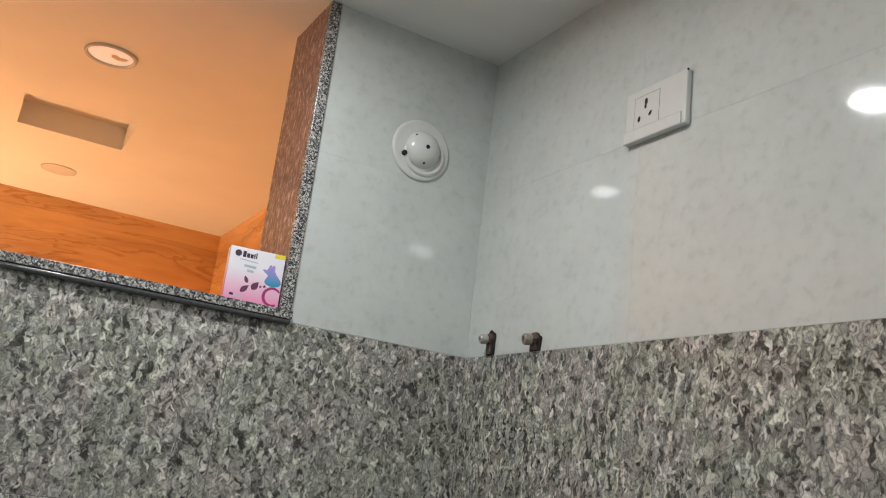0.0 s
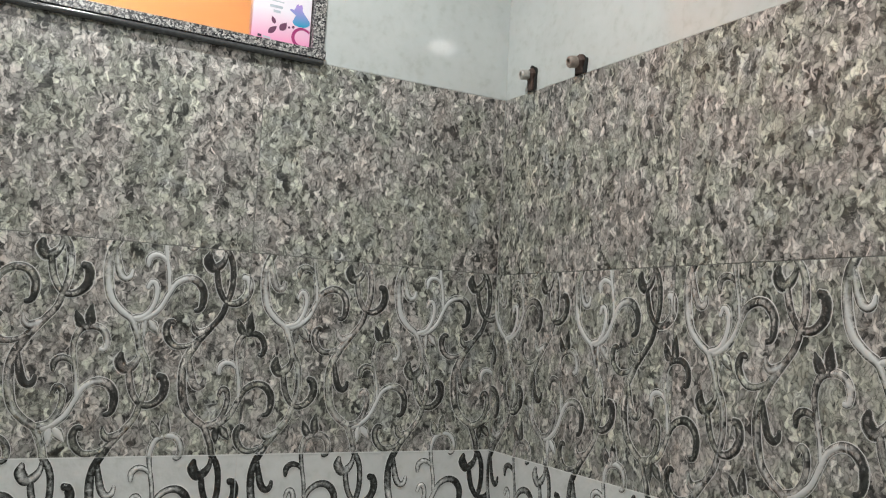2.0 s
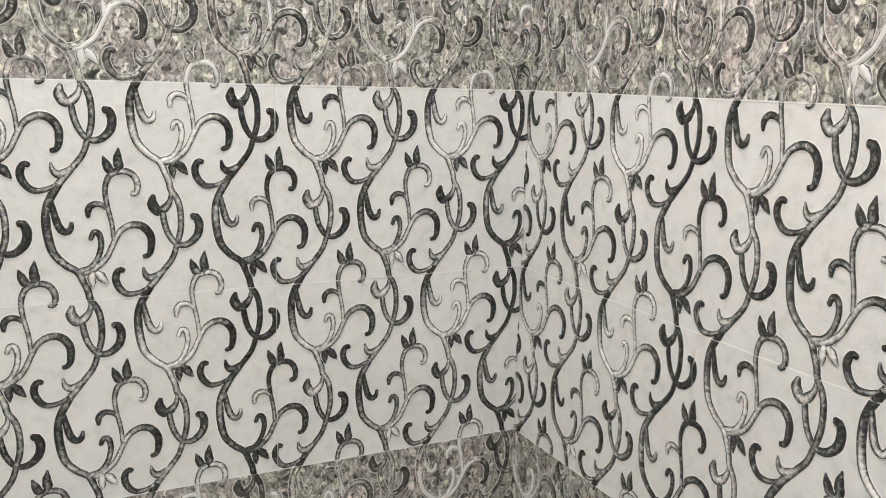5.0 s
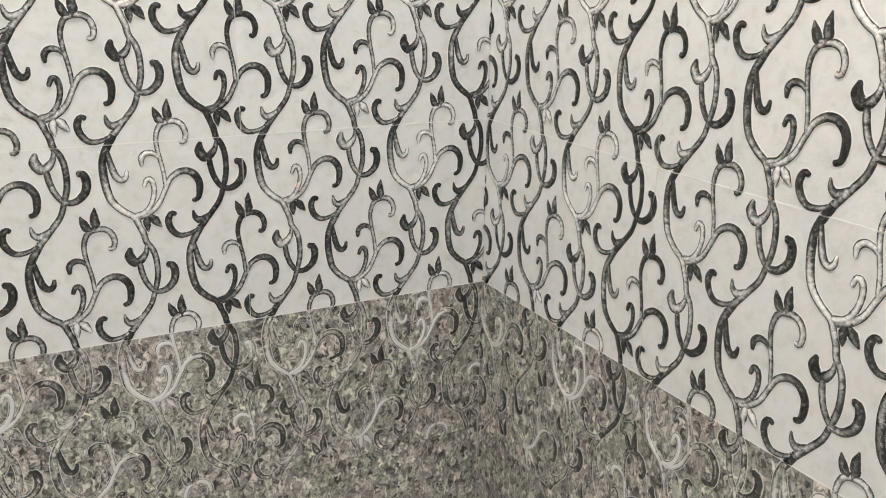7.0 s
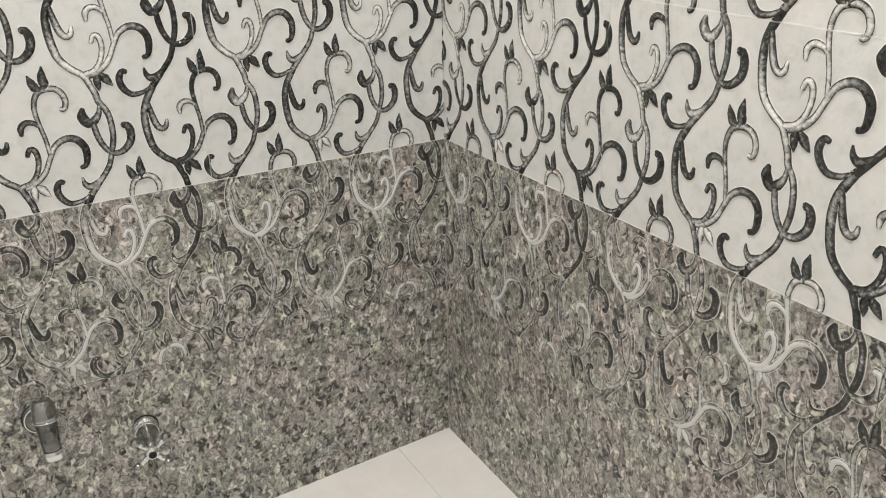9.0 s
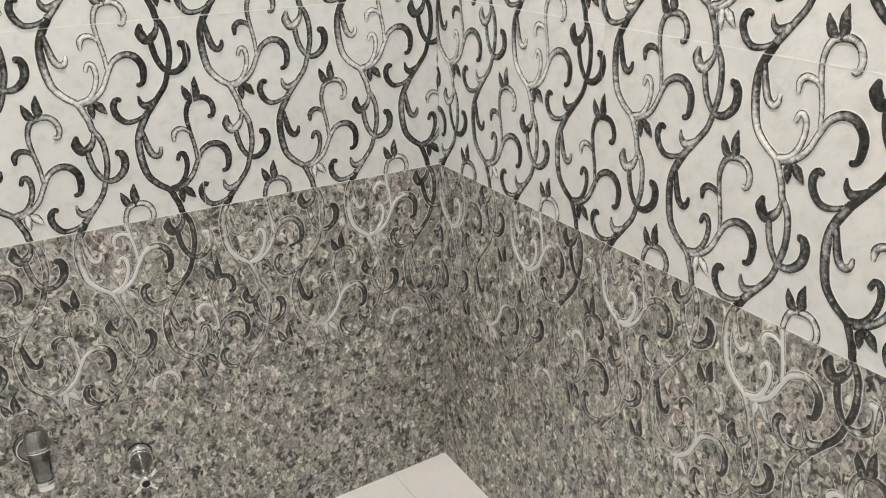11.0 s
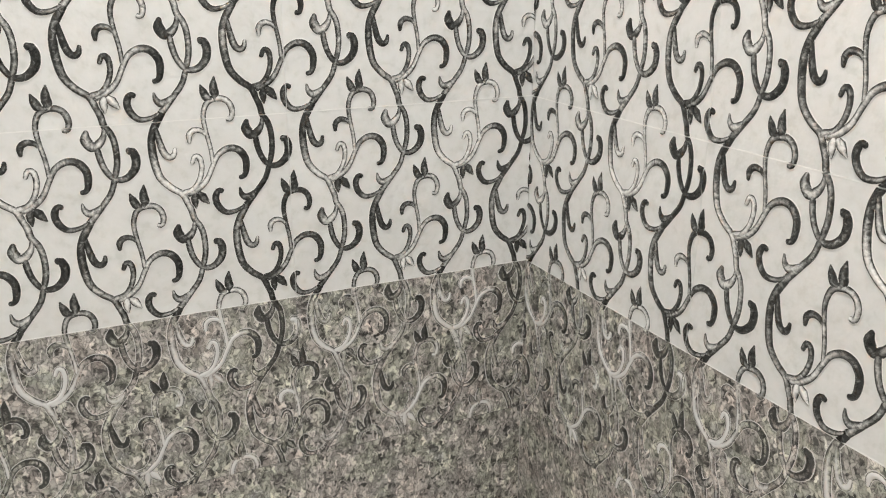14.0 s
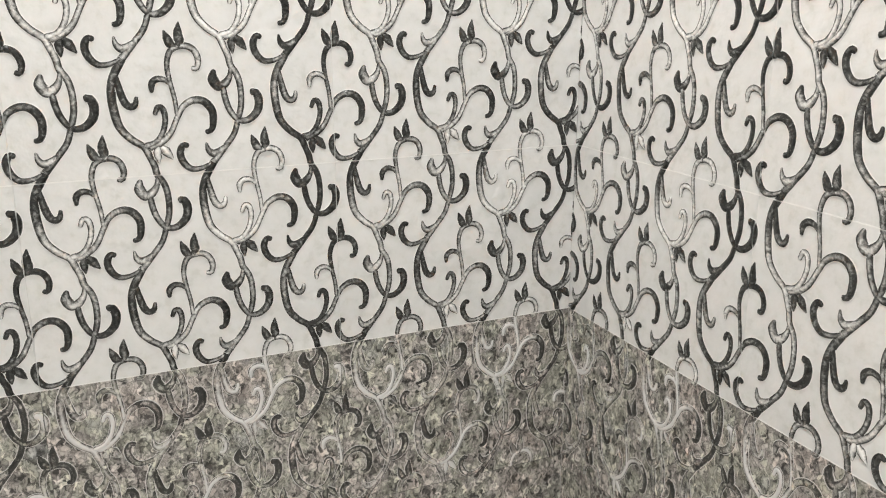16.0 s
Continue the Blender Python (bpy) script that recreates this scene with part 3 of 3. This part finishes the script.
stroke("loop", ((-51, -218), (-48, -238), (-42, -255), (-31, -268), (-16, -268), (-3, -256), (0, -240), (-5, -229), (-12, -231)), (3.6, 3.8, 3.6, 3.4, 4.2, 5, 5.2, 4.4))
stroke("thorn", ((-79.5, 2), (-77, -9), (-70, -14.5), (-60, -11), (-50, -3)), (0.9, 3.4, 5.0, 4.0, 2.2))
stroke("hook", ((-72, -27), (-86, -34), (-102, -35), (-113, -25), (-117, -11), (-112, 0), (-104, -2)), (2.2, 2.8, 3.6, 4.3, 4.3, 2.8))
stroke("inner", ((-82, -48), (-77, -74), (-72, -88), (-65, -93), (-59, -89), (-57, -79)), (2.6, 3.4, 4.2, 4.4, 3.8, 1.8))
stroke("curl", ((-52, -149), (-36, -144), (-26, -131), (-21, -113), (-23, -98), (-30, -95), (-35, -106)), (4.2, 3.6, 3.2, 3.3, 3.6, 2.4))
stroke("arc", ((-46, -151), (-33, -147), (-16, -133), (-4, -110), (5, -95), (20, -87), (35, -90), (45, -104), (45, -122), (41, -131), (33, -133)), (4, 3.8, 3.2, 3.4, 4.2, 4.8, 4.4, 2.6))
stroke("tall", ((-4, -108), (-6, -84), (-11, -58), (-13, -38), (-9, -22), (-1, -14), (14, -12), (25, -18), (30, -31), (27, -43), (20, -42)), (2.5, 2.6, 2.7, 3.0, 3.5, 3.8, 3.8, 2.8))
stroke("small", ((-11, -64), (-17, -58), (-27, -56), (-35, -62), (-36, -75)), (2.2, 3.2, 3.8, 3.8, 1.8))
stroke("leaf_a", ((2, -14), (-6, -9), (-10.5, 0), (-14, 9.5)), (3.2, 5.4, 4.4, 0.5), "taper")
stroke("leaf_b", ((4, -15), (6, -6), (5, 5), (6.8, 20.5)), (3.2, 5.8, 4.6, 0.5), "taper")
stroke("leaf_c", ((-34, -150), (-35, -161), (-34, -174)), (2.6, 5.2, 3.8, 0.5), "taper")
stroke("leaf_d", ((-29, -150), (-22, -159), (-14, -169)), (2.6, 5.8, 4.0, 0.5), "taper")

# tone of the glaze along each stroke, for the four ornaments of one tile
PALE_TONES = {
    "a": dict(main=(0.06, 0.28, 0.88, 0.55, 0.36, 0.32, 0.45), crescent=(0.06, 0.20, 0.6), loop=(0.35, 0.42, 0.30, 0.12), thorn=(0.3, 0.5), hook=(0.45, 0.25, 0.08),
              inner=(0.25, 0.5, 0.85), curl=(0.7, 0.8), arc=(0.4, 0.8, 0.6, 0.06, 0.08), tall=(0.7, 0.6, 0.72), small=(0.65, 0.8), leaf=0.18, drop=0.22),
    "b": dict(main=(0.3, 0.2, 0.4, 0.35, 0.3, 0.35, 0.45), crescent=(0.4, 0.55, 0.45), loop=(0.3, 0.4, 0.2, 0.1), thorn=(0.4, 0.6), hook=(0.4, 0.2, 0.1),
              inner=(0.15, 0.2, 0.15), curl=(0.45, 0.2), arc=(0.5, 0.62, 0.5, 0.1, 0.1), tall=(0.5, 0.35, 0.7), small=(0.35, 0.12), leaf=0.16, drop=0.75),
    "c": dict(main=(0.25, 0.4, 0.2, 0.12, 0.12, 0.1, 0.15), crescent=(0.1, 0.15, 0.3), loop=(0.1, 0.14, 0.1, 0.1), thorn=(0.1, 0.3), hook=(0.4, 0.2, 0.1),
              inner=(0.25, 0.45), curl=(0.2, 0.15), arc=(0.2, 0.45, 0.3, 0.15, 0.12), tall=(0.45, 0.2, 0.1, 0.12), small=(0.5, 0.65), leaf=0.1, drop=0.14),
    "d": dict(main=(0.10, 0.22, 0.66, 0.55, 0.4, 0.3, 0.25), crescent=(0.2, 0.7, 0.4), loop=(0.3, 0.2, 0.12, 0.12), thorn=(0.4, 0.6), hook=(0.4, 0.25, 0.1),
              inner=(0.15, 0.2, 0.2), curl=(0.6, 0.7), arc=(0.5, 0.6, 0.25, 0.1), tall=(0.55, 0.4, 0.35), small=(0.3, 0.12), leaf=0.16, drop=0.16),
}
CHIP_TONES = {
    "a": dict(main=(0.12, 0.55, 1.0, 0.5, 0.4, 0.35, 0.3), crescent=(0.08, 0.3, 0.5), loop=(0.4, 0.35, 0.15, 0.08), thorn=(0.2, 0.5), hook=(0.5, 0.3, 0.12),
              inner=(0.4, 0.9), curl=(0.95, 1.0), arc=(0.6, 1.0, 0.9, 0.12, 0.08), tall=(1.0, 0.9, 0.9, 0.45), small=(0.95, 1.0), leaf=0.3, drop=0.6),
    "b": dict(main=(0.35, 0.4, 0.5, 0.45, 0.4, 0.35, 0.45), crescent=(0.1, 0.2, 0.4), loop=(0.3, 0.35, 0.15, 0.08), thorn=(0.5, 0.7), hook=(0.5, 0.3, 0.12),
              inner=(0.2, 0.12, 0.1), curl=(0.5, 0.35), arc=(0.9, 1.0, 0.8, 0.15, 0.1), tall=(0.9, 0.4, 0.35, 0.95), small=(0.4, 0.12), leaf=0.08, drop=0.95),
    "c": dict(main=(0.4, 0.3, 0.4, 0.2, 0.15, 0.12, 0.15), crescent=(0.1, 0.15, 0.3), loop=(0.12, 0.14, 0.4, 0.95), thorn=(0.2, 0.4), hook=(0.4, 0.25, 0.12),
              inner=(0.3, 0.4), curl=(0.4, 0.2), arc=(0.3, 0.4, 0.3, 0.15, 0.12), tall=(0.9, 0.6, 0.15, 0.12), small=(0.95, 1.0), leaf=0.1, drop=0.2),
    "d": dict(main=(0.15, 0.5, 0.9, 0.5, 0.5, 0.45, 0.4), crescent=(0.1, 0.25, 0.5), loop=(0.3, 0.3, 0.2, 0.15), thorn=(0.4, 0.7), hook=(0.4, 0.25, 0.1),
              inner=(0.4, 0.5), curl=(0.95, 1.0), arc=(0.8, 0.75, 0.4, 0.2, 0.12), tall=(0.75, 0.5, 0.45, 0.4), small=(0.4, 0.35), leaf=0.12, drop=0.4),
}


def along(values, s):
    x = max(0.0, min(1.0, s)) * (len(values) - 1)
    i = min(int(x), len(values) - 2)
    return values[i] + (values[i + 1] - values[i]) * (x - i)


def smooth_line(points, per=6):
    """A curve through the points."""
    p = [Vector(q) for q in points]
    p = [p[0] * 2 - p[1]] + p + [p[-1] * 2 - p[-2]]
    out = []
    for a, b, c, d in zip(p, p[1:], p[2:], p[3:]):
        for i in range(per):
            t = i / per
            out.append(0.5 * (2 * b + (c - a) * t + (2 * a - 5 * b + 4 * c - d) * t * t + (3 * b - a - 3 * c + d) * t ** 3))
    out.append(p[-2])
    return out


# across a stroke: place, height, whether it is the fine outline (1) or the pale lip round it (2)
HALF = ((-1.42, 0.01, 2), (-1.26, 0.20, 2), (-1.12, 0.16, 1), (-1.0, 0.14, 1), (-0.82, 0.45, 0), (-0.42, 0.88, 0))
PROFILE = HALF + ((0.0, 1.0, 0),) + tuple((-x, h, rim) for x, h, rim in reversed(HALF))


def add_stroke(bm, layer, points, widths, ends, at, tones, edge, lip, lift, order):
    line = smooth_line(points)
    run = [0.0]
    for a, b in zip(line, line[1:]):
        run.append(run[-1] + (b - a).length)
    total, rows = run[-1], []
    marks = sorted({0.0, total, *[total * i / (len(line) - 1) for i in range(len(line))]} | ({c for k in (0.4, 1.2, 2.4) for c in (k, total - k)} if ends != "flat" else set()))
    j = 0
    for s in marks:
        while j < len(run) - 2 and run[j + 1] < s:
            j += 1
        f = (s - run[j]) / max(run[j + 1] - run[j], 1e-6)
        c = line[j].lerp(line[j + 1], f)
        d = (line[min(j + 2, len(line) - 1)] - line[max(j - 1, 0)]).normalized()
        side = Vector((d.y, -d.x))
        w = along(widths, s / total)
        if ends == "round":
            cap = min(w * 0.9, total * 0.2)
            for q in (s, total - s):
                if q < cap:
                    w *= max(0.12, math.sqrt(1 - (1 - q / cap) ** 2))
        tone = along(tones, s / total)
        row = []
        for x, h, rim in PROFILE:
            p = c + side * (x * w + (0.35 if rim and x > 0 else -0.35 if rim else 0)) + Vector(at)
            v = bm.verts.new((p.x / 1000, p.y / 1000, 0.0002 + order * 0.00004 + h * lift * min(1.0, w / 4.0) / 1000))
            # embossed sheen put into the tone: crest paler, flanks darker
            crest_sheen = min(1.0, tone / 0.4)
            v[layer] = lip if rim == 2 else edge if rim else max(0.0, min(1.0, tone + (0.22 * crest_sheen if x == 0 else 0.10 * crest_sheen if abs(x) < 0.5 else -0.12)))
            row.append(v)
        rows.append(row)
    for lo, hi in zip(rows, rows[1:]):
        for a, b, c, d in zip(lo, lo[1:], hi[1:], hi):
            bm.faces.new((a, b, c, d))


def relief(tones, edge, lip, lift, u0, u1, v0, v1):
    """The raised ornament of one tile, cut at its edges (millimetres)."""
    bm = bmesh.new()
    layer = bm.verts.layers.float.new("tone")
    for k in range(-1, 4):
        for j in range(-1, 3):
            for half in (0, 1):
                ox, oy = 225.75 * k + 112.9 * half, 190.5 + 300 * j - 150 * half
                if ox + 70 < u0 or ox - 125 > u1 or oy + 25 < v0 or oy - 340 > v1:
                    continue
                cell = tones[("c", "b")[k % 2] if not half else ("d", "a")[k % 2]]
                for order, (name, (points, widths, ends)) in enumerate(STROKES.items()):
                    if name in ("leaf_a", "leaf_b"):
                        t = (cell["leaf"] + 0.08, cell["leaf"])
                    elif name in ("leaf_c", "leaf_d"):
                        t = (cell["drop"], cell["drop"] + 0.04)
                    else:
                        t = cell[name]
                    add_stroke(bm, layer, points, widths, ends, (ox, oy), t, edge, lip, lift, order)
    for co, no in (((u0, 0), (-1, 0)), ((u1, 0), (1, 0)), ((0, v0), (0, -1)), ((0, v1), (0, 1))):
        bmesh.ops.bisect_plane(bm, geom=bm.verts[:] + bm.edges[:] + bm.faces[:], plane_co=(co[0] / 1000, co[1] / 1000, 0), plane_no=(*no, 0), clear_outer=True)
    return bm


MESHES = {}


def shared(key, make):
    if key not in MESHES:
        MESHES[key] = make()
    return MESHES[key]


def tile_mesh(w, h, mat, gap=0.0005):
    return finish("tile", box((gap, gap, -0.006), (w - gap, h - gap, 0.0), gap * 1.2, segs=1), mat)


def scroll_mesh(kind, u0, u1):
    # on pale tiles the lip's highlight is put into its tone
    tones, edge, lip, lift = (PALE_TONES, 0.11, 1.7, 2.4) if kind == "pale" else (CHIP_TONES, 0.22, 0.95, 1.9)
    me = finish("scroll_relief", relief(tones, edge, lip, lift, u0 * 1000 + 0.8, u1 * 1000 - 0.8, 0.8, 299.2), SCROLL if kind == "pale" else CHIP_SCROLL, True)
    return me


def lay(wall, frame_m, u0, u1, z0, z1, mat, scroll="", phase=0.0, falls=(0.0, 0.0), pitch=1.0):
    """One tile on a wall; phase: how much of a whole tile is cut away before its near edge;
    falls: how far its lower and upper edge run downhill per metre; pitch: width of the ornament against its height."""
    w, h = u1 - u0, z1 - z0
    gap = 0.00005 if mat is WHITE_GLOSS else 0.0004 if mat is WHITE_SATIN else 0.00042

    def sheared(me):
        if falls != (0.0, 0.0):
            for v in me.vertices:
                v.co.y -= (falls[0] + (falls[1] - falls[0]) * v.co.y / h) * (u0 + v.co.x)
        return me

    def stretched(me):
        me.transform(Matrix.Diagonal((pitch, 1, 1, 1)))
        return me

    place = u0 if falls != (0.0, 0.0) else 0.0
    ob = new("tile", shared(("tile", round(w, 4), round(h, 4), mat.name, falls, place), lambda: sheared(tile_mesh(w, h, mat, gap))))
    ob.parent = wall
    ob.matrix_basis = frame_m @ pose(u0, z0, random.uniform(-0.00025, 0.0002))
    if scroll:
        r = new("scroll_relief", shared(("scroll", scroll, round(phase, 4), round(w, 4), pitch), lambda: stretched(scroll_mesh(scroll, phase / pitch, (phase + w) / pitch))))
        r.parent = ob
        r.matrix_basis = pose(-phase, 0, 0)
    return ob


# the top edge of the stone-chip tiles runs downhill from the corner along the east wall
ROWS_UP = ((FLOOR - 0.18, -0.003, CHIP, "", 0, 0), (-0.003, 0.297, CHIP, "", 0, 0), (0.297, 0.597, CHIP, "chip", 0, 0), (0.597, 0.897, WHITE_SATIN, "pale", 0, 0),
           (0.897, 1.197, WHITE_SATIN, "pale", 0, 0), (1.197, 1.497, CHIP, "chip", 0, 0), (1.497, TOP, CHIP, "", 0, 0.0115), (TOP, 2.113, WHITE_GLOSS, "", 0.0115, 0.006),
           (2.113, CEIL + 0.025, WHITE_GLOSS, "", 0.006, 0.006))
for wall, m, pitch, edges in ((wall_north, NORTH, 0.9938, (WEST, -1.3332, -0.8845, -0.4358, 0.0)), (wall_east, EAST, 1.018, (0.0, 0.437, 0.8966, 1.3562, 1.8158, 2.2754, 2.350))):
    last = edges[-1] - 0.0006 * (m is NORTH)
    part("dark_grout", box((edges[0], FLOOR, -0.0007), (last, 0.5945, -0.0004)), DARKGROUT, wall, at=m)
    part("dark_grout", box((edges[0], 1.1985, -0.0007), (last, TOP - (0.031 if m is EAST else 0.004), -0.0004)), DARKGROUT, wall, at=m)
    # grout strips made whiter: the light that tile edges catch is put in
    for z, half in ((0.597, 0.0009), (0.897, 0.0008), (1.197, 0.0009)):
        part("grout_line", box((edges[0], z - half, -0.0003), (last, z + half, 0.00035)), GLINTGROUT, wall, at=m)
    for a, b in zip(edges, edges[1:]):
        for z0, z1, mat, scroll, low, high in ROWS_UP:
            if m is NORTH and z0 > 1.8:
                if b == 0.0:
                    lay(wall, m, -0.3450, b, z0, z1, mat)
                continue
            whole = 0.4515 * pitch
            phase = whole - (b - a) if (b - a) < whole - 0.0002 and (a == 0.0 or a == WEST) else 0.0
            lay(wall, m, a, b, z0, z1, mat, scroll, phase, (low, high) if m is EAST else (0.0, 0.0), pitch)


def sloped_tile(w, h):
    me = tile_mesh(w, h, FLOOR_TILE, 0.0005)
    me.transform(SLOPE)
    return me


for fx0, fx1 in ((WEST, -1.323), (-1.323, -0.723), (-0.723, -0.123), (-0.123, 0.0)):
    for fy0, fy1 in ((SOUTH, -1.65), (-1.65, -1.05), (-1.05, -0.45), (-0.45, 0.0)):
        t = new("floor_tile", shared(("floor", round(fx1 - fx0, 4), round(fy1 - fy0, 4)), lambda: sloped_tile(fx1 - fx0, fy1 - fy0)))
        t.parent = floor
        t.matrix_basis = Matrix.Translation(SLOPE @ Vector((fx0, fy0, FLOOR)))
